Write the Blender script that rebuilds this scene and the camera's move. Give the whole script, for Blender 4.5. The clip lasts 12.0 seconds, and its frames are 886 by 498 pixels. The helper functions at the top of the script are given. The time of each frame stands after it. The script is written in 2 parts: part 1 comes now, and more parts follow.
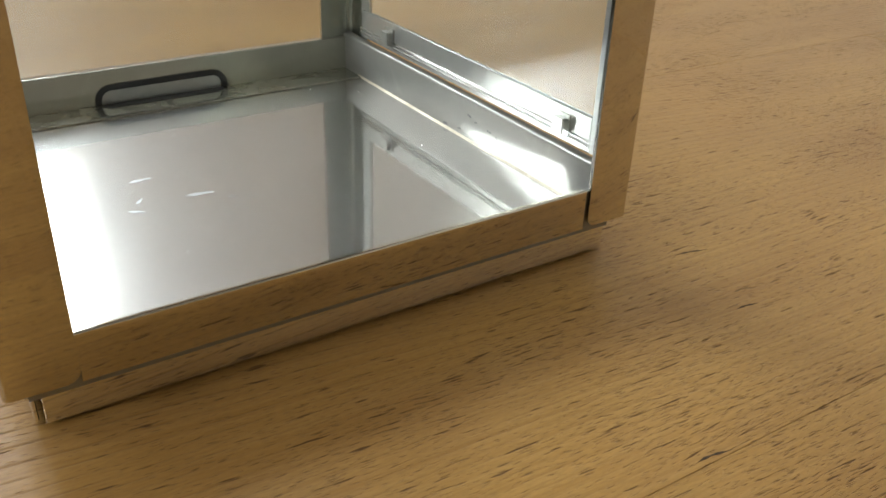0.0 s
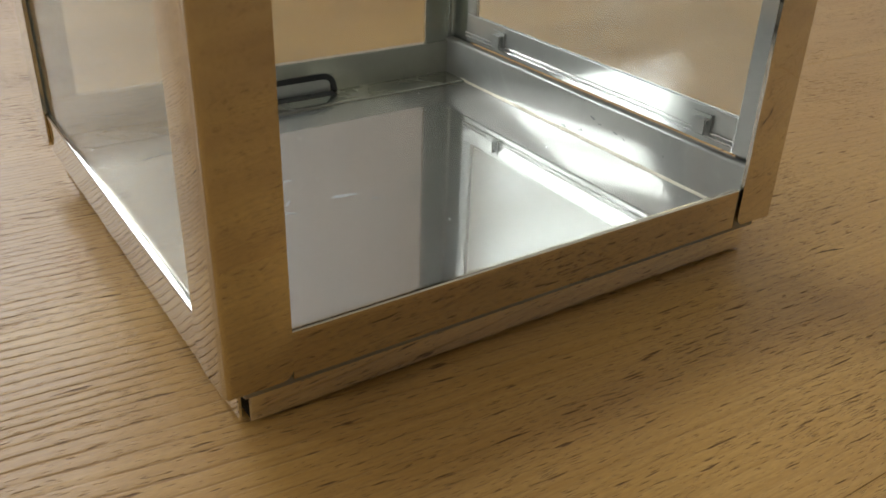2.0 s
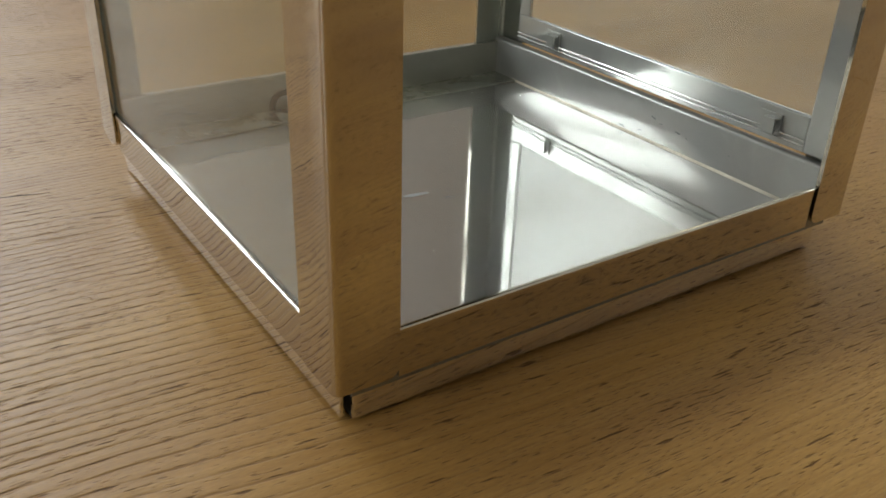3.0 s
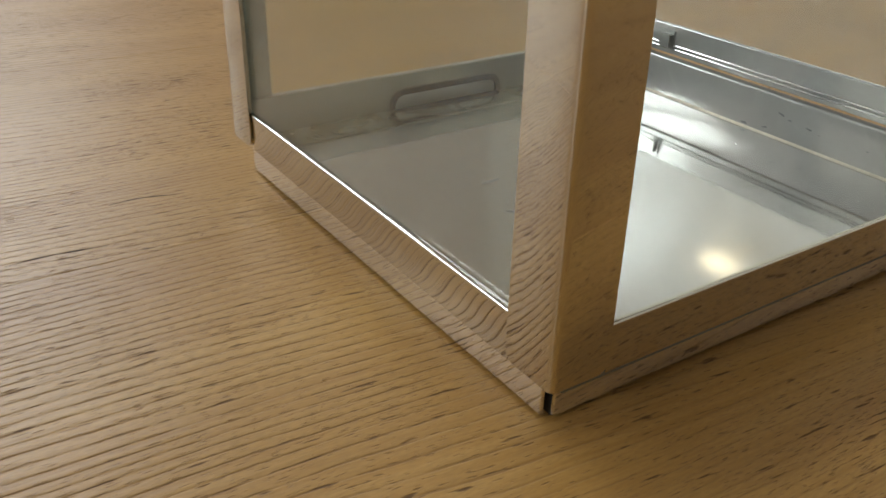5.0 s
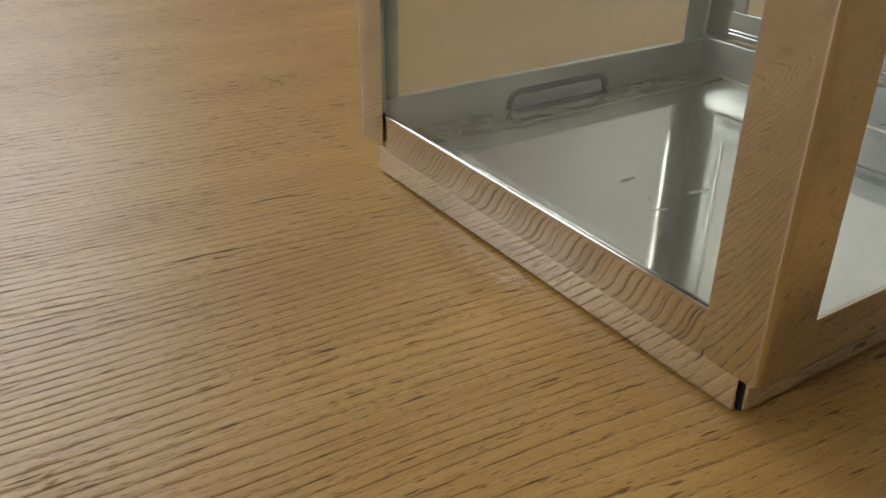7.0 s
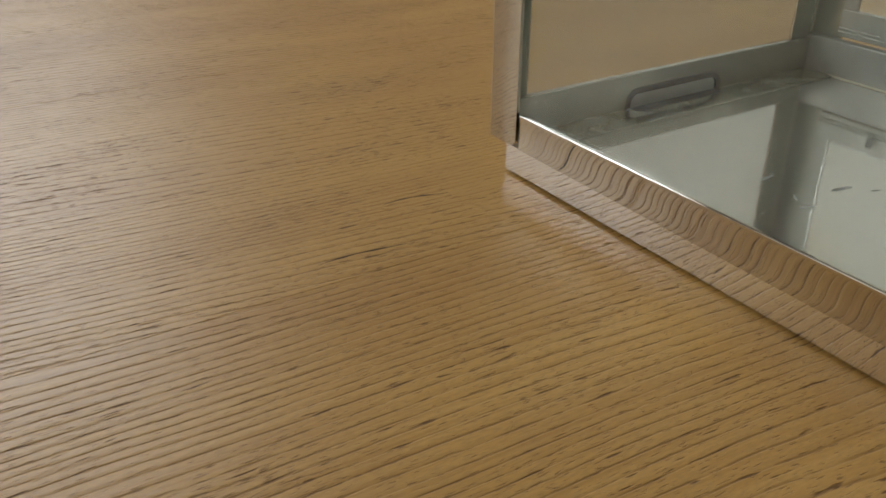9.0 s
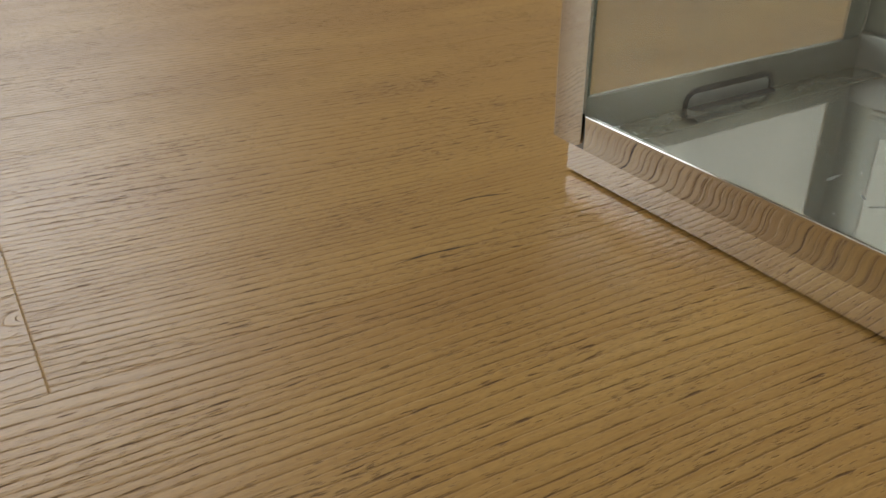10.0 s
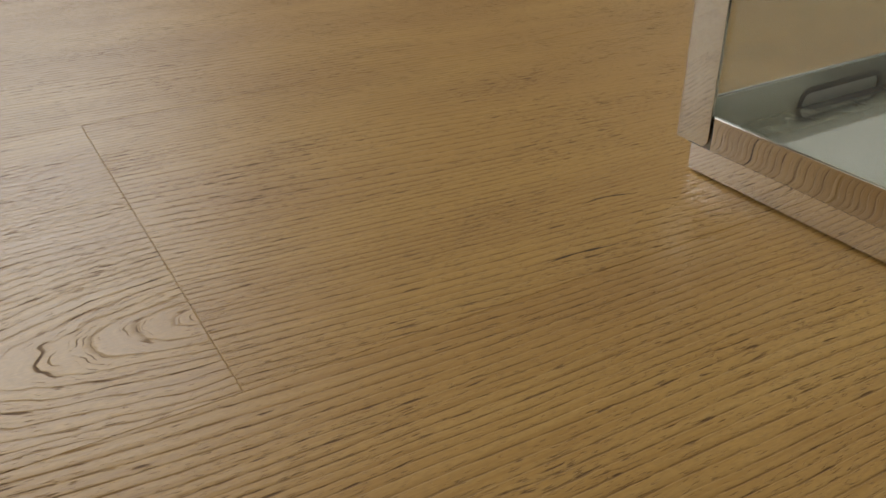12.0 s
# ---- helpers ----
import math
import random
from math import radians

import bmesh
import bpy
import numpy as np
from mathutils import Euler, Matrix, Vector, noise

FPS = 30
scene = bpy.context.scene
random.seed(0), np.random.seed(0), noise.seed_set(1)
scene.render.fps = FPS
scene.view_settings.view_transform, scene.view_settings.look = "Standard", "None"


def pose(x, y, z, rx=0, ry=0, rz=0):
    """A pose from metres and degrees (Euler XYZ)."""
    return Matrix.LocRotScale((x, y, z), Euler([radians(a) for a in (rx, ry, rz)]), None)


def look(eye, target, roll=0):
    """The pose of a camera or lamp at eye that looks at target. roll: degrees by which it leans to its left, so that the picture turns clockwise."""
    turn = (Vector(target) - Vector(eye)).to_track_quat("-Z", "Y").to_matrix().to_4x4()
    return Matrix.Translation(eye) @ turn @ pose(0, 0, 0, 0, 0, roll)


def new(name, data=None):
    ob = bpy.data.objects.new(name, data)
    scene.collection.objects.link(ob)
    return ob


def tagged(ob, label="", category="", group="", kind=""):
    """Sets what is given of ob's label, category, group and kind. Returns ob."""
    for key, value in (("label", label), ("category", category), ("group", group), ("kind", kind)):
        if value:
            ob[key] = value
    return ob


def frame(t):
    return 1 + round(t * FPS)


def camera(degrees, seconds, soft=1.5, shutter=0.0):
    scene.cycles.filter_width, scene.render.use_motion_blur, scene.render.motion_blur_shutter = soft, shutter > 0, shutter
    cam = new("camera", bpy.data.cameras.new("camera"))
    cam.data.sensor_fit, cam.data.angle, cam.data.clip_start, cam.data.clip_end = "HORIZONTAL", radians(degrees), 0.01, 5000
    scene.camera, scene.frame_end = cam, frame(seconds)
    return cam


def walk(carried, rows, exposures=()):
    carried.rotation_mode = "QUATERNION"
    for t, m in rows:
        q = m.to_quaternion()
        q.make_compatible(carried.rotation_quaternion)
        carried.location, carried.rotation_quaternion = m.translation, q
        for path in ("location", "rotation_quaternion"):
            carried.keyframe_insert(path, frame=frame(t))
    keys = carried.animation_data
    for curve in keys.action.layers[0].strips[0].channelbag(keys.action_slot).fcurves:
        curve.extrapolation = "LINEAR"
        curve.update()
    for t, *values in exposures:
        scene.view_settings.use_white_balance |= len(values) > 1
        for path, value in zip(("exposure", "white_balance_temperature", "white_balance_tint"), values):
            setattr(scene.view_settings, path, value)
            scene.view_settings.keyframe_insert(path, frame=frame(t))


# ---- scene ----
cam = camera(53.4, 12.0, 1.7)
PATH = [
    (0, (-0.0054, -0.1525, 0.1225), (0.1178, 0.0277, 0.0007), 2.24),
    (0.5, (-0.0149, -0.1473, 0.1213), (0.1089, 0.0333, 0.0007), 2.15),
    (1, (-0.0240, -0.1420, 0.1211), (0.1003, 0.0383, 0.0005), 2.25),
    (1.5, (-0.0331, -0.1370, 0.1211), (0.0909, 0.0435, 0.0006), 2.12),
    (2, (-0.0415, -0.1320, 0.1206), (0.0825, 0.0488, 0.0005), 1.96),
    (2.5, (-0.0511, -0.1267, 0.1199), (0.0734, 0.0542, 0.0005), 1.99),
    (3, (-0.0599, -0.1212, 0.1199), (0.0648, 0.0593, 0.0001), 2.02),
    (5, (-0.0927, -0.0995, 0.1170), (0.0304, 0.0828, -0.0019), 1.42),
    (5.5, (-0.1015, -0.0944, 0.1174), (0.0214, 0.0878, -0.0019), 1.26),
    (6, (-0.1095, -0.0897, 0.1170), (0.0129, 0.0929, -0.0020), 1.18),
    (6.5, (-0.1181, -0.0851, 0.1174), (0.0036, 0.0979, -0.0018), 1.02),
    (7, (-0.1264, -0.0804, 0.1175), (-0.0050, 0.1028, -0.0017), 0.94),
    (9, (-0.1586, -0.0619, 0.1174), (-0.0407, 0.1236, -0.0016), 0.26),
    (9.5, (-0.1678, -0.0582, 0.1194), (-0.0508, 0.1274, -0.0004), 0.25),
    (10, (-0.1759, -0.0543, 0.1207), (-0.0602, 0.1316, 0.0002), 0.01),
    (10.5, (-0.1843, -0.0512, 0.1224), (-0.0702, 0.1355, 0.0014), -0.18),
    (11, (-0.1920, -0.0469, 0.1245), (-0.0793, 0.1396, 0.0021), -0.30),
    (11.5, (-0.2014, -0.0423, 0.1264), (-0.0894, 0.1440, 0.0030), -0.35),
    (12, (-0.2098, -0.0377, 0.1276), (-0.0984, 0.1486, 0.0035), -0.43),
]
EXPOSURE = [(0, 2.32), (1, 2.22), (2, 2.02), (2.5, 1.83), (3, 1.80), (5, 1.90), (6, 2.02), (7, 1.84), (9, 1.74), (12, 1.68)]
walk(cam, [(t, look(eye, target, roll)) for t, eye, target, roll in PATH], EXPOSURE)

# ---- world and light ----
world = bpy.data.worlds.new("sky")
scene.world = world
world.use_nodes = True
wn = world.node_tree.nodes
sky = wn.new("ShaderNodeTexSky")
sky.sky_type = "NISHITA"
sky.sun_disc = False
sky.sun_elevation = radians(35)
sky.sun_rotation = radians(200)
wn["Background"].inputs[1].default_value = 0.1
world.node_tree.links.new(sky.outputs[0], wn["Background"].inputs[0])

GRAIN = -0.8                                  # the room and its boards are turned by this against the lantern
ROOM = pose(0, 0, 0, 0, 0, GRAIN)
WEST, EAST, SOUTH, NORTH, CEIL = -3.8, 1.92, -5.0, 2.65, 3.5
# openings: wall, from and to along the wall, from and to in height, brightness of the sky behind
WINDOWS = [("north", -1.00, 0.46, 1.05, 2.50, 3.7), ("north", -3.22, -1.85, 1.05, 2.40, 3.5), ("west", -0.90, 0.30, 1.45, 2.35, 4.6)]
for wall, a0, a1, z0, z1, bright in WINDOWS:
    lamp = bpy.data.lights.new("window_light", "AREA")
    lamp.shape, lamp.size, lamp.size_y = "RECTANGLE", a1 - a0 - 0.1, z1 - z0 - 0.1
    lamp.energy, lamp.color = math.pi * bright * lamp.size * lamp.size_y, (0.86, 0.945, 1.0)
    ob = new("window_light", lamp)
    mid, high = (a0 + a1) / 2, (z0 + z1) / 2
    ob.matrix_world = ROOM @ (pose(mid, NORTH + 0.16, high, -90, 0, 0) if wall == "north" else pose(WEST - 0.16, mid, high, -90, 0, 90))


# ---- materials ----
def shader(name):
    mat = bpy.data.materials.new(name)
    mat.use_nodes = True
    nt = mat.node_tree
    return mat, nt, nt.nodes["Principled BSDF"]


class Nodes:
    """Short ways to make and join nodes."""

    def __init__(self, nt):
        self.nt = nt

    def node(self, kind, **values):
        n = self.nt.nodes.new(kind)
        for key, value in values.items():
            n.inputs[key].default_value = value
        return n

    def join(self, a, b):
        self.nt.links.new(a, b)

    def maths(self, op, a, b=None, c=None):
        n = self.nt.nodes.new("ShaderNodeMath")
        n.operation = op
        for i, v in enumerate((a, b, c)):
            if v is None:
                continue
            if isinstance(v, (int, float)):
                n.inputs[i].default_value = v
            else:
                self.join(v, n.inputs[i])
        return n.outputs[0]

    def noise(self, vec, scale, detail=2.0, rough=0.5, distortion=0.0):
        n = self.node("ShaderNodeTexNoise", Scale=scale, Detail=detail, Roughness=rough, Distortion=distortion)
        self.join(vec, n.inputs["Vector"])
        return n.outputs["Fac"]

    def ramp(self, fac, stops):
        n = self.nt.nodes.new("ShaderNodeValToRGB")
        els = n.color_ramp.elements
        while len(els) < len(stops):
            els.new(0.5)
        for e, (p, c) in zip(els, stops):
            e.position = p
            e.color = (*c, 1) if isinstance(c, tuple) else (c, c, c, 1)
        self.join(fac, n.inputs[0])
        return n.outputs[0]

    def mix(self, fac, a, b, kind="MIX"):
        n = self.nt.nodes.new("ShaderNodeMix")
        n.data_type, n.blend_type = "RGBA", kind
        for v, k in ((fac, 0), (a, 6), (b, 7)):
            if isinstance(v, (int, float)):
                n.inputs[k].default_value = v
            elif isinstance(v, tuple):
                n.inputs[k].default_value = (*v, 1)
            else:
                self.join(v, n.inputs[k])
        return n.outputs[2]

    def bump(self, height, distance, strength=1.0, normal=None):
        n = self.node("ShaderNodeBump", Strength=strength, Distance=distance)
        self.join(height, n.inputs["Height"])
        if normal is not None:
            self.join(normal, n.inputs["Normal"])
        return n.outputs[0]

    def vector(self, x, y, z):
        n = self.nt.nodes.new("ShaderNodeCombineXYZ")
        for i, v in enumerate((x, y, z)):
            if isinstance(v, (int, float)):
                n.inputs[i].default_value = v
            else:
                self.join(v, n.inputs[i])
        return n.outputs[0]


def oak(name, arched=False):
    """Brushed oak: ring lines along the board, rows of dark open pores, slow figure; arched: flat-sawn, with oval rings near one end."""
    mat, nt, bsdf = shader(name)
    k = Nodes(nt)
    tex = nt.nodes.new("ShaderNodeTexCoord")
    geo = nt.nodes.new("ShaderNodeNewGeometry")
    info = nt.nodes.new("ShaderNodeObjectInfo")
    sep, place = nt.nodes.new("ShaderNodeSeparateXYZ"), nt.nodes.new("ShaderNodeSeparateXYZ")
    k.join(tex.outputs["Object"], sep.inputs[0])
    k.join(geo.outputs["Position"], place.inputs[0])
    shift = k.maths("MULTIPLY", info.outputs["Random"], 40.0)
    x = k.maths("ADD", sep.outputs[0], shift)
    y = k.maths("ADD", sep.outputs[1], shift)

    def grain(along, across, fx, fy, layer, detail=1.0, rough=0.45):
        return k.noise(k.vector(k.maths("MULTIPLY", along, fx), k.maths("MULTIPLY", across, fy), layer), 1.0, detail, rough)

    def centred(value, size):
        return k.maths("MULTIPLY", k.maths("SUBTRACT", value, 0.5), size)

    slow = grain(x, y, 2.6, 9.0, 0.0)
    fine = grain(x, y, 38.0, 90.0, 1.0, 2.0)
    if arched:
        dx = k.maths("MULTIPLY", k.maths("SUBTRACT", sep.outputs[0], 1.225), 0.33)
        dy = k.maths("SUBTRACT", sep.outputs[1], 0.036)
        v = k.maths("SQRT", k.maths("ADD", k.maths("MULTIPLY", dx, dx), k.maths("MULTIPLY", dy, dy)))
        v = k.maths("ADD", v, centred(slow, 0.012))
        v = k.maths("ADD", v, centred(fine, 0.0050))
    else:
        v = k.maths("ADD", k.maths("ADD", y, k.maths("MULTIPLY", x, 0.075)), centred(slow, 0.034))
        v = k.maths("ADD", v, centred(fine, 0.0013))
    # growth rings some 5 mm apart: a porous dark start, then smooth pale wood
    drift = grain(x, v, 5.0, 32.0, 0.0)
    turn = k.maths("ADD", k.maths("MULTIPLY", v, 315.0), k.maths("MULTIPLY", drift, 2.6))
    saw = k.maths("FRACT", turn)
    early = k.ramp(saw, [(0.0, 0.0), (0.07, 1.0), (0.22, 0.55), (0.48, 0.0)])
    rim = k.ramp(saw, [(0.0, 0.0), (0.05, 1.0), (0.12, 0.9), (0.20, 0.0)])
    gaps = grain(x, v, 95.0, 420.0, 7.0, 2.0)
    # the figure is strongly lined in broad stretches, and loose with scattered pores between them
    wave = k.maths("COSINE", k.maths("MULTIPLY", k.maths("ADD", place.outputs[0], 0.24), 6.6))
    lined = k.maths("ADD", k.maths("MULTIPLY", wave, 0.38), k.maths("ADD", 0.35, centred(grain(x, y, 4.0, 11.0, 4.0), 0.7)))
    lined = k.ramp(lined, [(0.15, 0.14), (0.50, 1.0)])
    line = k.maths("MULTIPLY", k.maths("MULTIPLY", rim, k.ramp(gaps, [(0.43, 0.10), (0.56, 1.0)])), lined)
    # pores: short dashes of two sizes, thick in the early wood
    where = grain(x, y, 16.0, 44.0, 2.0, 2.0)
    lift = k.maths("ADD", k.maths("MULTIPLY", k.maths("MULTIPLY", early, lined), 0.075), centred(where, 0.22))
    lift = k.maths("ADD", lift, k.maths("MULTIPLY", k.maths("SUBTRACT", 1.0, lined), 0.028))
    big = k.maths("ADD", grain(x, v, 110.0, 1050.0, 9.0, 2.0), lift)
    small = k.maths("ADD", grain(x, v, 270.0, 3000.0, 3.0), lift)
    poremask = k.maths("MAXIMUM", k.ramp(big, [(0.665, 0.0), (0.745, 1.0)]), k.ramp(small, [(0.655, 0.0), (0.72, 0.6)]))
    dark = k.maths("MAXIMUM", poremask, k.maths("MULTIPLY", line, 0.34 if arched else 0.72))
    streak = grain(x, v, 10.0, 620.0, 5.0, 3.0, 0.6)
    patch = grain(x, y, 8.0, 24.0, 1.0, 3.0)
    grit = grain(x, y, 420.0, 1700.0, 1.0, 2.0)
    tone = k.ramp(streak, [(0.25, (0.360, 0.186, 0.044)), (0.5, (0.442, 0.244, 0.064)), (0.8, (0.502, 0.296, 0.088))])
    tone = k.mix(k.maths("MULTIPLY", early, 0.22), tone, (0.285, 0.155, 0.042))
    tone = k.mix(k.ramp(patch, [(0.35, 0.0), (0.72, 0.45)]), tone, (0.285, 0.132, 0.034))
    tone = k.mix(k.ramp(grit, [(0.4, 0.0), (0.72, 0.38)]), tone, (0.24, 0.132, 0.042))
    tone = k.mix(k.maths("MULTIPLY", dark, 0.80), tone, (0.125, 0.056, 0.016))
    tone = k.mix(k.maths("MULTIPLY", poremask, 0.42), tone, (0.06, 0.026, 0.008))
    k.join(tone, bsdf.inputs["Base Color"])
    height = k.maths("ADD", k.maths("MULTIPLY", streak, 0.5), k.maths("MULTIPLY", grit, 0.25))
    height = k.maths("SUBTRACT", height, k.maths("ADD", dark, k.maths("MULTIPLY", k.maths("MULTIPLY", early, lined), 0.5)))
    k.join(k.bump(height, 0.00014, 1.0), bsdf.inputs["Normal"])
    k.join(k.ramp(k.maths("ADD", k.maths("MULTIPLY", streak, 0.3), dark), [(0.0, 0.36), (1.0, 0.70)]), bsdf.inputs["Roughness"])
    bsdf.inputs["Specular IOR Level"].default_value = 0.27
    return mat


def steel(name, colour, rough, wave, grime=0.0, size=60.0):
    """Polished or dull steel with a slightly uneven sheet and faint smears."""
    mat, nt, bsdf = shader(name)
    k = Nodes(nt)
    geo = nt.nodes.new("ShaderNodeNewGeometry")
    pos = geo.outputs["Position"]
    smear = k.noise(pos, 70.0, 4.0, 0.6, 0.6)
    spots = k.noise(pos, 900.0, 2.0)
    bsdf.inputs["Metallic"].default_value = 1.0
    k.join(k.mix(k.ramp(smear, [(0.45, 0.0), (0.8, grime)]), colour, tuple(0.72 * c for c in colour)), bsdf.inputs["Base Color"])
    fac = k.maths("ADD", k.maths("MULTIPLY", smear, 0.95), k.maths("MULTIPLY", spots, 0.05))
    k.join(k.ramp(fac, [(0.35, rough * 0.7), (0.75, rough * 1.8)]), bsdf.inputs["Roughness"])
    k.join(k.bump(k.noise(pos, size, 1.0), wave), bsdf.inputs["Normal"])
    return mat


def hazy(name, colour, rough, haze, share):
    """Brushed bright steel: a clear reflection under a soft haze, with smears and a few light scuffs."""
    mat = steel(name, colour, rough, 0.000006, 0.10)
    nt = mat.node_tree
    k = Nodes(nt)
    sharp, out = nt.nodes["Principled BSDF"], nt.nodes["Material Output"]
    soft = nt.nodes.new("ShaderNodeBsdfPrincipled")
    soft.inputs["Metallic"].default_value = 1.0
    soft.inputs["Roughness"].default_value = haze
    soft.inputs["Base Color"].default_value = (*(min(1.0, 1.12 * c) for c in colour), 1)
    geo = nt.nodes.new("ShaderNodeNewGeometry")
    scuff = k.noise(geo.outputs["Position"], 38.0, 5.0, 0.65, 1.5)
    fac = k.ramp(scuff, [(0.35, share * 0.92), (0.62, share), (0.72, share * 1.12)])
    mixer = nt.nodes.new("ShaderNodeMixShader")
    k.join(fac, mixer.inputs[0])
    k.join(sharp.outputs[0], mixer.inputs[1])
    k.join(soft.outputs[0], mixer.inputs[2])
    k.join(mixer.outputs[0], out.inputs["Surface"])
    return mat


def glass(name, rough, dust):
    """Greenish float glass under a thin film of dust that veils what lies behind."""
    mat, nt, bsdf = shader(name)
    k = Nodes(nt)
    bsdf.inputs["Base Color"].default_value = (0.90, 0.92, 0.87, 1)
    bsdf.inputs["Roughness"].default_value = rough
    bsdf.inputs["IOR"].default_value = 1.42
    bsdf.inputs["Transmission Weight"].default_value = 1.0
    film = nt.nodes.new("ShaderNodeBsdfDiffuse")
    film.inputs["Color"].default_value = (0.62, 0.64, 0.58, 1)
    geo = nt.nodes.new("ShaderNodeNewGeometry")
    wiped = k.noise(geo.outputs["Position"], 34.0, 4.0, 0.6, 0.8)
    mixer = nt.nodes.new("ShaderNodeMixShader")
    k.join(k.ramp(wiped, [(0.3, 0.5 * dust), (0.7, dust)]), mixer.inputs[0])
    k.join(bsdf.outputs[0], mixer.inputs[1])
    k.join(film.outputs[0], mixer.inputs[2])
    k.join(mixer.outputs[0], nt.nodes["Material Output"].inputs["Surface"])
    return mat


def paint(name, colour, rough=0.7, scale=14.0):
    mat, nt, bsdf = shader(name)
    k = Nodes(nt)
    geo = nt.nodes.new("ShaderNodeNewGeometry")
    n = k.noise(geo.outputs["Position"], scale, 5.0, 0.6)
    k.join(k.mix(k.ramp(n, [(0.3, 0.0), (0.8, 0.35)]), colour, tuple(0.86 * c for c in colour)), bsdf.inputs["Base Color"])
    k.join(k.bump(k.noise(geo.outputs["Position"], 260.0, 3.0), 0.0006, 0.5), bsdf.inputs["Normal"])
    bsdf.inputs["Roughness"].default_value = rough
    return mat


OAK = oak("oak")
FLAT_OAK = oak("flat_sawn_oak", True)
CHROME = steel("polished_steel", (0.60, 0.555, 0.47), 0.03, 0.00006, 0.15)
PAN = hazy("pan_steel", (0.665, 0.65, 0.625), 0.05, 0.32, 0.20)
# darker copy of the pan steel, dims the window's reflection in the walls
PAN_WALL = hazy("dimmed_pan_steel", (0.31, 0.30, 0.275), 0.05, 0.62, 0.50)
DULL = hazy("dull_steel", (0.47, 0.465, 0.40), 0.09, 0.42, 0.26)
DOOR_STEEL = hazy("door_steel", (0.37, 0.365, 0.335), 0.08, 0.60, 0.45)
FOOT = steel("foot_steel", (0.88, 0.87, 0.84), 0.02, 0.00001, 0.2)
SEAM = steel("solder", (0.36, 0.32, 0.25), 0.45, 0.00003, 0.4)
FLANGE_STEEL = steel("flange_steel", (0.56, 0.57, 0.54), 0.38, 0.00003, 0.4)
SCUFF = steel("scuffed_steel", (0.32, 0.32, 0.31), 0.45, 0.00002, 0.0)
# dark paint for the slot's shade, and for the flecks
SHADE_AND_FLECK = paint("shade_and_fleck_paint", (0.022, 0.021, 0.020), 0.5, 300.0)
GLASS = glass("float_glass", 0.0, 0.022)
HAZED_GLASS = glass("hazed_glass", 0.09, 0.095)
DARK = paint("foot_gap_shade", (0.02, 0.018, 0.015), 0.8)
WALL = paint("wall_paint", (0.82, 0.80, 0.76))
# south wall and ceiling are unseen, toned down to cut bounced light
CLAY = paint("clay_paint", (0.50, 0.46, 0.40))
CEILING = paint("ceiling_paint", (0.34, 0.32, 0.30))
# north wall greyed, its backlit shade put into the paint
BACKLIT = paint("backlit_wall_paint", (0.68, 0.58, 0.54))
WHITE = paint("white_paint", (0.80, 0.79, 0.76), 0.45)
SCREED = paint("screed", (0.10, 0.08, 0.06), 0.9)


# ---- shapes ----
def box(bm, x0, x1, y0, y1, z0, z1):
    verts = [bm.verts.new((x, y, z)) for z in (z0, z1) for x, y in ((x0, y0), (x1, y0), (x1, y1), (x0, y1))]
    for q in ((3, 2, 1, 0), (4, 5, 6, 7), (0, 1, 5, 4), (1, 2, 6, 5), (2, 3, 7, 6), (3, 0, 4, 7)):
        bm.faces.new([verts[i] for i in q])
    return bm


def soften(bm, size, segments=1):
    bmesh.ops.bevel(bm, geom=list(bm.edges), offset=size, segments=segments, affect="EDGES", profile=0.5, clamp_overlap=True)
    return bm


def prism(bm, outline, lift):
    """A flat outline (3D points) pushed along lift."""
    a = [bm.verts.new(p) for p in outline]
    b = [bm.verts.new(Vector(p) + Vector(lift)) for p in outline]
    n = len(a)
    bm.faces.new(a)
    bm.faces.new(b[::-1])
    for i in range(n):
        j = (i + 1) % n
        bm.faces.new((a[j], a[i], b[i], b[j]))
    bmesh.ops.recalc_face_normals(bm, faces=list(bm.faces))
    return bm


def arc(cx, cy, r, a0, a1, n=6):
    return [(cx + r * math.cos(radians(a0 + (a1 - a0) * i / n)), cy + r * math.sin(radians(a0 + (a1 - a0) * i / n))) for i in range(n + 1)]


def mesh_of(name, bm, mat, smooth=False):
    me = bpy.data.meshes.new(name)
    bmesh.ops.recalc_face_normals(bm, faces=list(bm.faces))
    bm.to_mesh(me)
    bm.free()
    me.materials.append(mat)
    if smooth:
        me.shade_smooth()
        me.set_sharp_from_angle(angle=radians(35))
    return me


def part(name, bm, mat, parent, label="", smooth=False):
    ob = new(name, bm if isinstance(bm, bpy.types.Mesh) else mesh_of(name, bm, mat, smooth))
    ob.parent = parent
    return tagged(ob, label)


def setting(name, bm, mat, label, category, m=ROOM):
    ob = new(name, mesh_of(name, bm, mat))
    ob.matrix_world = m
    return tagged(ob, label, category, kind="structure")


# ---- the room ----
T = 0.2
bm = bmesh.new()
box(bm, WEST - T, EAST + T, SOUTH - T, NORTH + T, -0.12, -0.0104)
setting("subfloor", bm, SCREED, "dark screed under the oak boards", "floor")
bm = bmesh.new()
box(bm, WEST - T, EAST + T, SOUTH - T, NORTH + T, CEIL, CEIL + T)
setting("ceiling", bm, CEILING, "plain unseen ceiling, painted brown-grey to cut bounced light", "ceiling")
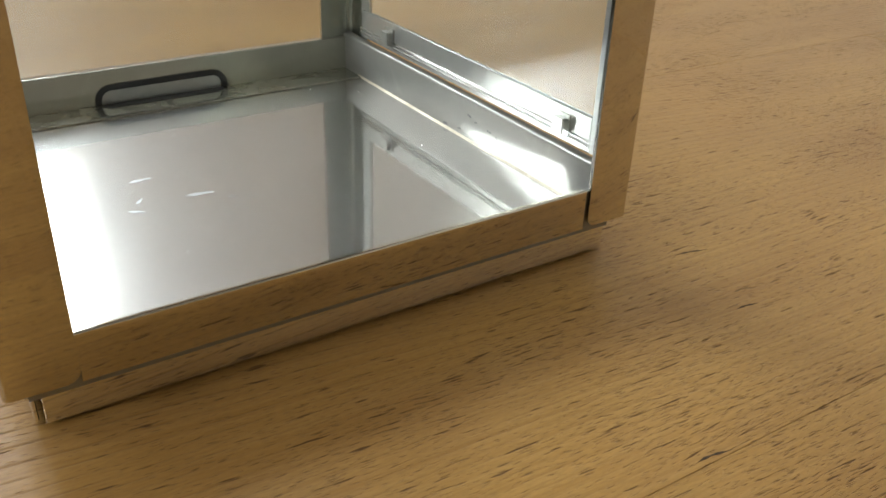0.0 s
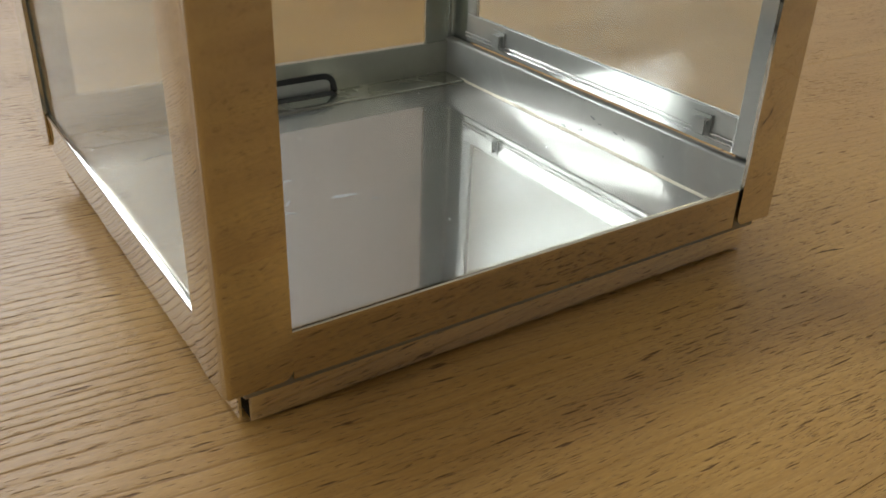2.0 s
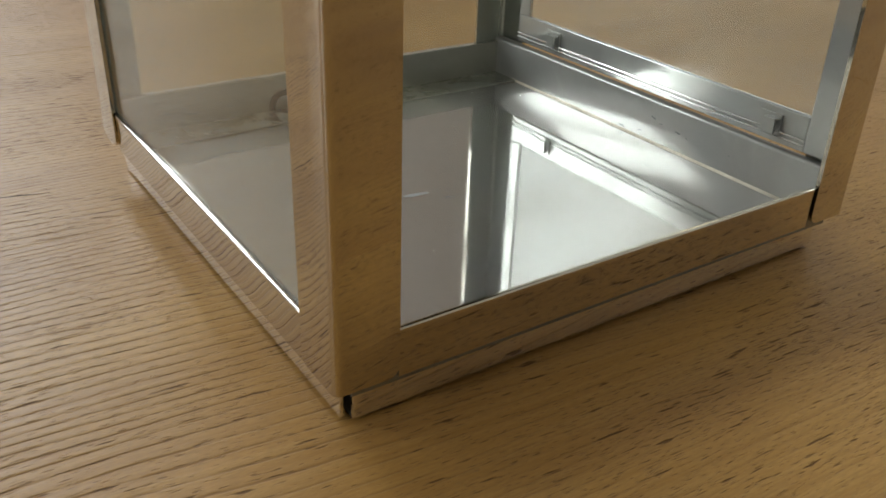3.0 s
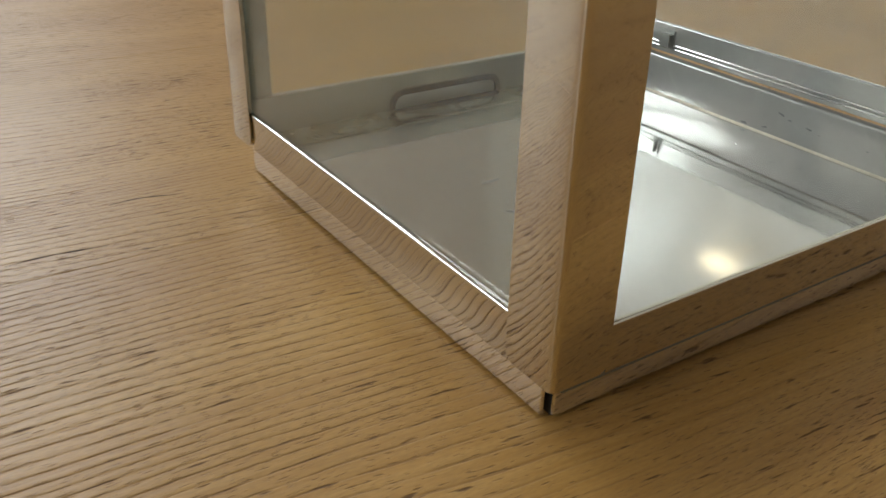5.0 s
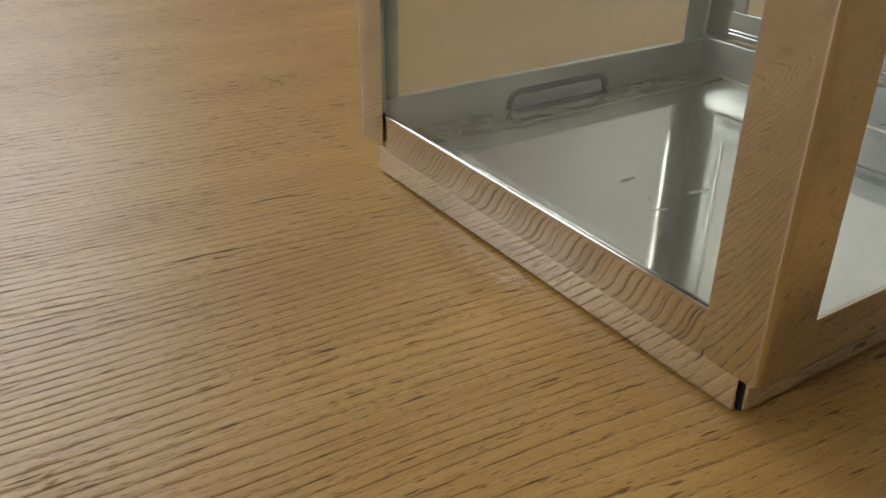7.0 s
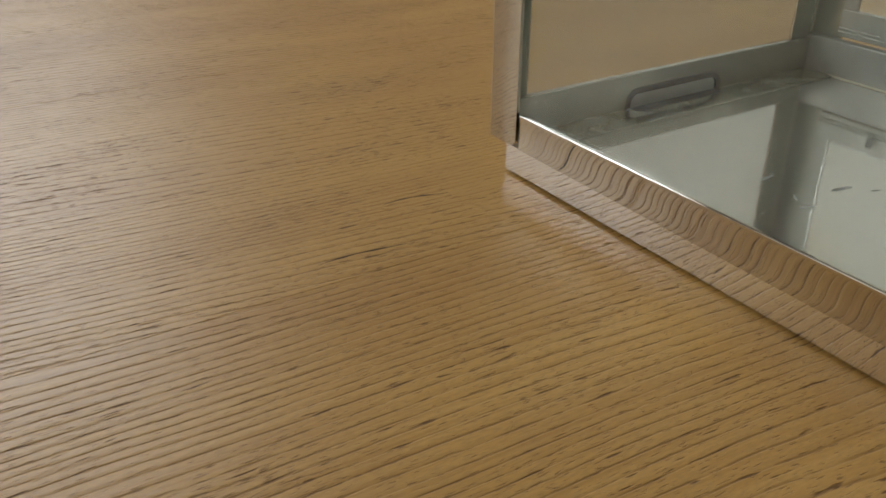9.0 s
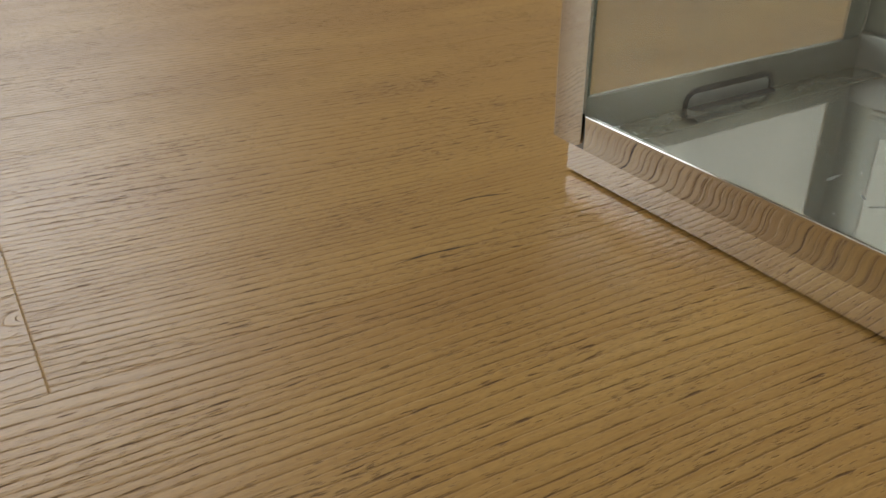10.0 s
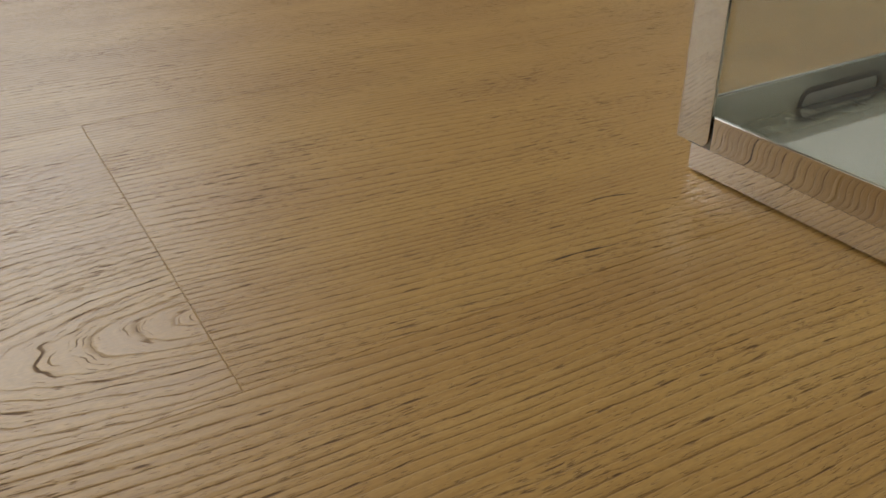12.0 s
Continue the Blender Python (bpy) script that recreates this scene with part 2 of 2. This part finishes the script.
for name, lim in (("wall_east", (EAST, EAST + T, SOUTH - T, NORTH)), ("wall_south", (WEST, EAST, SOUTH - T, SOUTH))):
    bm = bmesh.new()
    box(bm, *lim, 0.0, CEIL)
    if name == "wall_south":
        setting(name, bm, CLAY, "plain unseen wall, painted clay-coloured to cut bounced light", "wall")
    else:
        setting(name, bm, WALL, "plain warm white painted wall", "wall")


def wall_box(bm, wall, a0, a1, d0, d1, z0, z1):
    """A block of a wall: along it, into its thickness, in height."""
    if wall == "north":
        return box(bm, a0, a1, NORTH + d0, NORTH + d1, z0, z1)
    return box(bm, WEST - d1, WEST - d0, a0, a1, z0, z1)


for wall, edge, end in (("north", WEST - T, EAST + T), ("west", SOUTH - T, NORTH)):
    bm = bmesh.new()
    for _, a0, a1, z0, z1, bright in sorted(w for w in WINDOWS if w[0] == wall):
        wall_box(bm, wall, edge, a0, 0.0, T, 0.0, CEIL)
        wall_box(bm, wall, a0, a1, 0.0, T, 0.0, z0)
        wall_box(bm, wall, a0, a1, 0.0, T, z1, CEIL)
        edge = a1
    wall_box(bm, wall, edge, end, 0.0, T, 0.0, CEIL)
    setting("wall_" + wall, bm, BACKLIT if wall == "north" else WALL, "matt painted wall with window openings", "wall")
for i, (wall, a0, a1, z0, z1, bright) in enumerate(WINDOWS):
    win = tagged(new(f"window_{i + 1}"), "white framed window in a painted wall", "window", kind="structure")
    win.matrix_world = ROOM
    w, zt = 0.05, 1.72
    bars = [(a0, a0 + w, z0, z1), (a1 - w, a1, z0, z1), (a0 + w, a1 - w, z0, z0 + w), (a0 + w, a1 - w, z1 - w, z1)]
    if z1 - z0 > 1:
        bars.append((a0 + w, a1 - w, zt - 0.03, zt + 0.03))
    for b0, b1, c0, c1 in bars:
        bm = wall_box(bmesh.new(), wall, b0, b1, 0.06, 0.12, c0, c1)
        part("window_frame", soften(bm, 0.004), WHITE, win)

# ---- the lantern ----
SIDE = 0.160            # outer width and depth
POST_Z0, POST_Z1 = 0.0132, 0.172
FLANGE, SHEET = 0.0145, 0.0012
RAIL_TOP = 0.0240
FLOOR_Z = 0.0118
lantern = tagged(new("lantern"), "square polished steel lantern with clear glass panes standing on oak boards", "lantern")
C = SIDE / 2


def post_mesh():
    """An angle of sheet steel with a rounded outer edge and rounded lower tips."""
    r = 0.0016
    outer = arc(r, r, r, 180, 270, 6)
    outline = [(0, FLANGE)] + outer + [(FLANGE, 0), (FLANGE, SHEET), (SHEET + 0.0006, SHEET), (SHEET, SHEET + 0.0006), (SHEET, FLANGE)]
    bm = prism(bmesh.new(), [(x, y, POST_Z0) for x, y in outline], (0, 0, POST_Z1 - POST_Z0))
    tips = []
    for e in bm.edges:
        a, b = (v.co for v in e.verts)
        if abs(a.z - POST_Z0) < 1e-6 and abs(b.z - POST_Z0) < 1e-6 and (min(a.x, b.x) > FLANGE - 1e-5 or min(a.y, b.y) > FLANGE - 1e-5):
            tips.append(e)
    bmesh.ops.bevel(bm, geom=tips, offset=0.0028, segments=5, affect="EDGES", profile=0.5)
    me = mesh_of("post", bm, CHROME, True)
    me.materials.append(DULL)
    for f in me.polygons:
        if f.normal.x + f.normal.y > 0.7 and min(f.center.x, f.center.y) > SHEET - 0.0002 and max(f.center.x, f.center.y) < FLANGE - 0.0005:
            f.material_index = 1
    return me


POST = post_mesh()
for i in range(4):
    ob = part("post", POST, CHROME, lantern, "polished steel corner post")
    ob.matrix_local = Matrix.Translation((C, C, 0)) @ pose(0, 0, 0, 0, 0, 90 * i) @ Matrix.Translation((-C, -C, 0))


def side(kind, along, inward, z):
    """A point on one side of the lantern, told by the way along it and into it."""
    return {"front": (along, inward, z), "left": (inward, along, z), "back": (along, SIDE - inward, z), "right": (SIDE - inward, along, z)}[kind]


def rail_mesh(kind, a0, a1, z0, z1, face, lip, bow):
    """A folded sheet: an upright face with a lip turned inwards at the top."""
    t, r = 0.0006, 0.0005
    h = z1 - z0
    section = [(face + t, z0)] + [(face + bow * math.sin(math.pi * i / 16), z0 + (h - r) * i / 16) for i in range(17)]
    section += [(face + r + r * math.cos(radians(q)), z1 - r + r * math.sin(radians(q))) for q in (165, 150, 135, 120, 105, 90)]
    section += [(face + lip, z1), (face + lip, z1 - t), (face + t + 0.0004, z1 - t), (face + t + 0.0004, z0)]
    bm = bmesh.new()
    p0 = [side(kind, a0, w, z) for w, z in section]
    step = Vector(side(kind, a1, 0, 0)) - Vector(side(kind, a0, 0, 0))
    prism(bm, p0, step)
    return bm


for kind in ("front", "left", "back", "right"):
    end = SIDE - FLANGE - (0.0009 if kind in ("front", "left") else 0.0)
    bm = rail_mesh(kind, FLANGE + 0.0001, end, POST_Z0 - 0.0006, RAIL_TOP, 0.0006, 0.0011, 0.00022 if kind == "left" else 0.00006)
    part("rail", bm, CHROME, lantern, "polished steel bottom rail", True)
# recessed foot: four plates, with an open corner at the near post
F0, F1 = 0.0058, 0.1570
for x0, x1, y0, y1 in ((F0 + 0.0012, F1 + 0.001, F0 + 0.0004, F0 + 0.0014), (F0 - 0.0008, F0 + 0.0002, F0 + 0.0022, F1), (F0, F1, F1 - 0.001, F1), (F1, F1 + 0.001, F0 + 0.0015, F1)):
    bm = bmesh.new()
    box(bm, x0, x1, y0, y1, 0.0009, POST_Z0 - 0.0012)
    part("foot_plate", soften(bm, 0.0002), FOOT, lantern, "recessed polished steel foot plate")
# black block stands in for the shaded gap under the foot plates
bm = bmesh.new()
box(bm, F0 + 0.0018, F1 - 0.0018, F0 + 0.0018, F1 - 0.0018, 0.0, 0.0110)
part("foot_core", bm, DARK, lantern, "black block painting the shade inside the foot")

# the pan: floor and inner walls
PX1, PY1 = 0.1545, 0.1558
bm = bmesh.new()
box(bm, 0.0045, PX1, 0.0023, PY1 + 0.0015, FLOOR_Z - 0.001, FLOOR_Z)
part("pan_floor", bm, PAN, lantern, "shiny steel floor of the lantern with smears")
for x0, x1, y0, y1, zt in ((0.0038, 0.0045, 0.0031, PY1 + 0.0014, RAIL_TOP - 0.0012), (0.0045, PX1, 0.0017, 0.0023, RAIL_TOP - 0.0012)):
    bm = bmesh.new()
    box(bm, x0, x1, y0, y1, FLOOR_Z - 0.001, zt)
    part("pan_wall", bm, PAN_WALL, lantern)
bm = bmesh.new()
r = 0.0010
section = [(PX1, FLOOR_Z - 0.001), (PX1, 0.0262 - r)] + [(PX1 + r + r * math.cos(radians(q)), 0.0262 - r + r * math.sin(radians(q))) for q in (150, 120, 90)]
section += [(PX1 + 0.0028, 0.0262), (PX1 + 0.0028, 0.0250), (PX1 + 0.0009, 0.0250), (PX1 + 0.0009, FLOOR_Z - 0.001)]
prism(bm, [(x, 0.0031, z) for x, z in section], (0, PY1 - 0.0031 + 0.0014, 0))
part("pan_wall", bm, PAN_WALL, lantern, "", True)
# the back wall has a long slot at its foot
S0, S1, SZ, SR = 0.0590, 0.1025, 0.0172, 0.0036
outline = [(0.0045, FLOOR_Z + 0.0001), (S0, FLOOR_Z + 0.0001)] + arc(S0 + SR, SZ - SR, SR, 180, 90) + arc(S1 - SR, SZ - SR, SR, 90, 0) + [(S1, FLOOR_Z + 0.0001), (PX1, FLOOR_Z + 0.0001), (PX1, 0.0246), (0.0045, 0.0246)]
bm = prism(bmesh.new(), [(x, PY1, z) for x, z in outline], (0, 0.0010, 0))
part("back_wall", bm, DULL, lantern, "dull steel inner wall with a long slot")
bm = bmesh.new()
box(bm, S0 + 0.0002, S1 - 0.0002, PY1 + 0.0004, PY1 + 0.0009, FLOOR_Z + 0.0001, SZ - 0.0002)
part("backing", bm, FLANGE_STEEL, lantern)
# dark band round the slot, its shade laid on as paint
W = 0.0022
outer = [(S0 - W, FLOOR_Z + 0.0002)] + arc(S0 + SR, SZ - SR, SR + W, 180, 90) + arc(S1 - SR, SZ - SR, SR + W, 90, 0) + [(S1 + W, FLOOR_Z + 0.0002)]
inner = [(S1, FLOOR_Z + 0.0002)] + arc(S1 - SR, SZ - SR, SR, 0, 90) + arc(S0 + SR, SZ - SR, SR, 90, 180) + [(S0, FLOOR_Z + 0.0002)]
bm = prism(bmesh.new(), [(x, PY1 - 0.0003, z) for x, z in outer + inner], (0, 0.0010, 0))
part("slot_shade_band", bm, SHADE_AND_FLECK, lantern, "dark band painted for the shade round the slot")

# a floor flange along the back wall, kept wide to hide the slot's mirror image
bm = bmesh.new()
box(bm, 0.0050, PX1 - 0.0004, PY1 - 0.0135, PY1 - 0.0001, FLOOR_Z, FLOOR_Z + 0.0006)
part("flange", soften(bm, 0.0002), DULL, lantern, "dull steel flange hiding the slot's mirror image on the floor")
# the slot's shaded run over the fold, put in as a dark plate
bm = prism(bmesh.new(), [(x, PY1 - 0.0005 - d, FLOOR_Z + 0.0006) for x, d in [(S0, 0)] + arc(S0 + 0.003, 0.0012, 0.003, 180, 90, 4) + arc(S1 - 0.003, 0.0012, 0.003, 90, 0, 4) + [(S1, 0)]], (0, 0, 0.0002))
part("slot_foot", bm, SHADE_AND_FLECK, lantern)
# soldered seam between the floor and the wall by the door
bm = prism(bmesh.new(), [(PX1 - 0.0006, 0.0045, FLOOR_Z), (PX1, 0.0045, FLOOR_Z), (PX1, 0.0045, FLOOR_Z + 0.0006)], (0, PY1 - 0.015, 0))
part("seam", bm, SEAM, lantern, "tan soldered seam")

# wear on the floor: pale scuffs, and dust
def scuff(x, y, size, angle):
    n, c, q = 10, math.cos(radians(angle)), math.sin(radians(angle))
    pts = [(size * math.cos(2 * math.pi * i / n) * 0.5, size * (0.10 + 0.05 * math.sin(3.0 * i)) * math.sin(2 * math.pi * i / n)) for i in range(n)]
    bm = prism(bmesh.new(), [(x + a * c - b * q, y + a * q + b * c, FLOOR_Z) for a, b in pts], (0, 0, 0.00006))
    part("scuff", bm, SCUFF, lantern, "pale scuff mark")


for x, y, size, angle in ((0.0640, 0.0727, 0.0085, -8), (0.0715, 0.0667, 0.0035, -20), (0.0522, 0.0895, 0.0070, 4), (0.0480, 0.0760, 0.0040, 50), (0.0455, 0.0700, 0.0050, -30)):
    scuff(x, y, size, angle)
# dark flecks on the inner wall by the door
for y, z, size, lean in ((0.0830, 0.0132, 0.0028, 8), (0.0745, 0.0142, 0.0020, -12), (0.0690, 0.0203, 0.0024, 15), (0.0655, 0.0192, 0.0015, -5), (0.0580, 0.0186, 0.0022, 6), (0.0540, 0.0178, 0.0010, 30), (0.0370, 0.0182, 0.0009, 0)):
    c, q = math.cos(radians(lean)), math.sin(radians(lean))
    rim = [(size * 0.5 * math.cos(math.pi * i / 5), size * (0.13 + 0.08 * math.sin(2.3 * i + 90 * y)) * math.sin(math.pi * i / 5)) for i in range(10)]
    bm = prism(bmesh.new(), [(PX1 - 0.00008, y + a * c - b * q, z + a * q + b * c) for a, b in rim], (0.00008, 0, 0))
    part("fleck", bm, SHADE_AND_FLECK, lantern, "dark fleck of old solder")

dust = random.Random(3)
bm = bmesh.new()
for i in range(26):
    x, y, r = dust.uniform(0.015, 0.15), dust.uniform(0.012, 0.14), dust.choice((0.00008, 0.00011, 0.00018))
    bmesh.ops.create_icosphere(bm, subdivisions=1, radius=r, matrix=Matrix.Translation((x, y, FLOOR_Z + r * 0.5)) @ Matrix.Diagonal((1.3, 0.8, 0.6, 1)))
ob = part("dust", bm, WHITE, lantern, "pale specks of dust")
ob["kind"] = "stuff"

# glass panes
for name, lim in (("left", (0.0016, 0.0035, 0.0030, 0.1570, RAIL_TOP - 0.002, 0.165)), ("back", (0.0040, 0.1560, 0.1568, 0.1586, 0.0247, 0.165))):
    bm = bmesh.new()
    box(bm, *lim)
    ob = part("pane", soften(bm, 0.0002), GLASS if name == "left" else HAZED_GLASS, lantern, "clear glass pane with a green tint")
    ob.visible_shadow = False

# the door on the far side: a folded frame with its own pane and spring clips
door = new("door")
door.parent = lantern
tagged(door, "narrow steel framed glass door")
DX0, DX1, DY0, DY1, DZ0, DZ1 = 0.1562, 0.1584, 0.0141, 0.1452, 0.0272, 0.1650
BAR = 0.0105


def door_bar(lim):
    bm = bmesh.new()
    box(bm, *lim)
    return soften(bm, 0.0003, 2)


part("door_rail", door_bar((DX0, DX1, DY0, DY1, DZ0, DZ0 + BAR)), DOOR_STEEL, door)
part("door_rail", door_bar((DX0, DX1, DY0, DY1, DZ1 - BAR, DZ1)), DOOR_STEEL, door)
part("door_stile", door_bar((DX0, DX1, 0.0045, 0.0140, DZ0, DZ1)), DOOR_STEEL, door)
part("door_stile", door_bar((DX0, DX1, DY1 - 0.006, DY1, DZ0 + BAR, DZ1 - BAR)), DOOR_STEEL, door)
for z in (DZ0 + 0.0018, DZ0 + 0.0032):
    part("bead", door_bar((DX0 - 0.0006, DX0 - 0.0001, DY0, DY1, z, z + 0.0006)), PAN, door)
bm = bmesh.new()
box(bm, DX0 + 0.0004, DX0 + 0.0018, DY0 + 0.0001, DY1 - 0.0061, DZ0 + BAR + 0.0002, DZ1 - BAR - 0.0002)
ob = part("pane", bm, HAZED_GLASS, door, "clear glass pane with a green tint")
ob.visible_shadow = False


def clip(y):
    """A spring tab bent out of the frame."""
    bm = bmesh.new()
    x = DX0 - 0.0001
    box(bm, x - 0.0005, x, y - 0.0035, y + 0.0035, DZ0 + 0.002, DZ0 + 0.0085)
    box(bm, x - 0.0026, x - 0.0005, y - 0.0028, y + 0.0012, DZ0 + 0.0070, DZ0 + 0.0075)
    box(bm, x - 0.0026, x - 0.0021, y - 0.0028, y + 0.0012, DZ0 + 0.0030, DZ0 + 0.0070)
    return part("clip", bm, DOOR_STEEL, door, "bent steel spring clip")


clip(0.124)
clip(0.026)
# top frame that holds posts and panes
for kind in ("front", "left", "back", "right"):
    bm = rail_mesh(kind, FLANGE + 0.0001, SIDE - FLANGE - 0.0001, 0.1615, 0.172, 0.0006, 0.0022, 0.0001)
    part("top_rail", bm, CHROME, lantern, "polished steel top rail", True)

# unseen low hipped sheet-steel roof closes the lantern, added to shade the floor
bm = bmesh.new()
lo, hi = 0.0032, SIDE - 0.0032
apex = [bm.verts.new((C, C, z)) for z in (0.1900, 0.1888)]
rims = [[bm.verts.new((x, y, z)) for x, y in ((lo, lo), (hi, lo), (hi, hi), (lo, hi))] for z in (0.1680, 0.1668)]
for i in range(4):
    j = (i + 1) % 4
    bm.faces.new((rims[0][i], rims[0][j], apex[0]))
    bm.faces.new((rims[1][j], rims[1][i], apex[1]))
    bm.faces.new((rims[1][i], rims[1][j], rims[0][j], rims[0][i]))
part("shade_roof", bm, CHROME, lantern, "unseen low hipped polished steel roof, added for shade")

# ---- floor boards, last ----
PW, PL = 0.190, 1.215
V0, U0 = 0.1192, -0.1694      # one long seam, and the butt joint beside it
base = tagged(new("floor"), "oak floor boards with dark pores and fine joints", "floor", kind="structure")
base.matrix_world = ROOM
rng = random.Random(7)
shared = {}


def board(u0, u1, v, mat=OAK):
    size = (round(u1 - u0, 4), mat.name)
    if size not in shared:
        bm = bmesh.new()
        box(bm, 0, size[0] - 0.00003, 0.00002, PW - 0.00002, -0.0100, 0.0)
        top = [e for e in bm.edges if all(abs(w.co.z) < 1e-6 for w in e.verts)]
        ends = [e for e in top if abs(e.verts[0].co.x - e.verts[1].co.x) < 1e-6]
        bmesh.ops.bevel(bm, geom=ends, offset=0.00036, segments=1, affect="EDGES")
        for w in bm.verts:
            if -0.0006 < w.co.z < -0.00001:
                w.co.z = -0.00013
        longs = [e for e in bm.edges if all(abs(w.co.z) < 1e-6 for w in e.verts) and abs(e.verts[0].co.y - e.verts[1].co.y) < 1e-6]
        bmesh.ops.bevel(bm, geom=longs, offset=0.00012, segments=1, affect="EDGES")
        shared[size] = mesh_of("board", bm, mat)
    ob = part("board", shared[size], mat, base)
    ob.location = (u0, v, 0)


row_first = math.floor((SOUTH - V0) / PW)
row_last = math.ceil((NORTH - V0) / PW)
for row in range(row_first, row_last):
    v = V0 + row * PW
    start = U0 if row == 0 else U0 + rng.uniform(0.35, 0.85) * PL
    u = start - math.ceil((start - WEST) / PL) * PL
    while u < EAST:
        a, b = max(u, WEST - 0.05), min(u + PL, EAST + 0.05)
        if b - a > 0.01:
            board(a, b, v, FLAT_OAK if row == 0 and abs(b - U0) < 1e-6 else OAK)
        u += PL


# hairline cracks in the boards
CRACK = paint("crack", (0.05, 0.028, 0.012), 0.9)


def crack(u, v, size, angle, bend):
    n, c, q = 14, math.cos(radians(angle)), math.sin(radians(angle))
    up, low = [], []
    for i in range(n + 1):
        a = size * (i / n - 0.5)
        mid = bend * math.sin(math.pi * 1.4 * i / n)
        w = 0.00042 * math.sin(math.pi * (0.04 + 0.92 * i / n)) * (0.7 + 0.3 * math.sin(5.1 * i))
        for row, b in ((up, mid + w), (low, mid - w)):
            row.append((u + a * c - b * q, v + a * q + b * c, 0.00002))
    bm = prism(bmesh.new(), low + up[::-1], (0, 0, 0.00004))
    part("crack", bm, CRACK, base, "dark hairline crack in the oak")


for row in ((-0.0340, 0.1536, 0.0225, -3, 0.0012), (-0.0645, 0.1297, 0.0265, -1, 0.0008), (0.2620, -0.0700, 0.0420, -20, 0.0010), (0.1715, -0.0340, 0.0075, -3, 0.0003), (0.1200, -0.0695, 0.0100, -2, 0.0004), (0.1800, -0.0060, 0.0110, -9, 0.0003)):
    crack(*row)

# a small wall lamp on the east wall
lamp_z, lamp_v = 1.17, 1.34
sconce = tagged(new("wall_lamp"), "small white wall lamp with a pair of lit globes", "lamp")
sconce.matrix_world = ROOM @ Matrix.Translation((EAST, lamp_v, lamp_z))
GLOW, _nt, glow = shader("lamp_glow")
glow.inputs["Base Color"].default_value = (0.9, 0.85, 0.75, 1)
glow.inputs["Emission Color"].default_value = (1.0, 0.86, 0.62, 1)
glow.inputs["Emission Strength"].default_value = 0.8
bm = bmesh.new()
bmesh.ops.create_cone(bm, cap_ends=True, segments=32, radius1=0.05, radius2=0.045, depth=0.02, matrix=Matrix.Translation((-0.01, 0, -0.06)) @ pose(0, 0, 0, 0, -90, 0))
part("backplate", bm, WHITE, sconce)
bm = bmesh.new()
bmesh.ops.create_cone(bm, cap_ends=True, segments=16, radius1=0.008, radius2=0.008, depth=0.10, matrix=Matrix.Translation((-0.06, 0, -0.06)) @ pose(0, 0, 0, 0, 90, 0))
part("arm", bm, WHITE, sconce)
bm = box(bmesh.new(), -0.116, -0.108, -0.05, 0.05, -0.064, -0.056)
part("crossbar", soften(bm, 0.002), WHITE, sconce)
for dy in (-0.03, 0.03):
    bm = bmesh.new()
    bmesh.ops.create_uvsphere(bm, u_segments=24, v_segments=14, radius=0.030, matrix=Matrix.Translation((-0.10, dy, -0.02)))
    part("globe", bm, GLOW, sconce, "lit frosted globe", True)
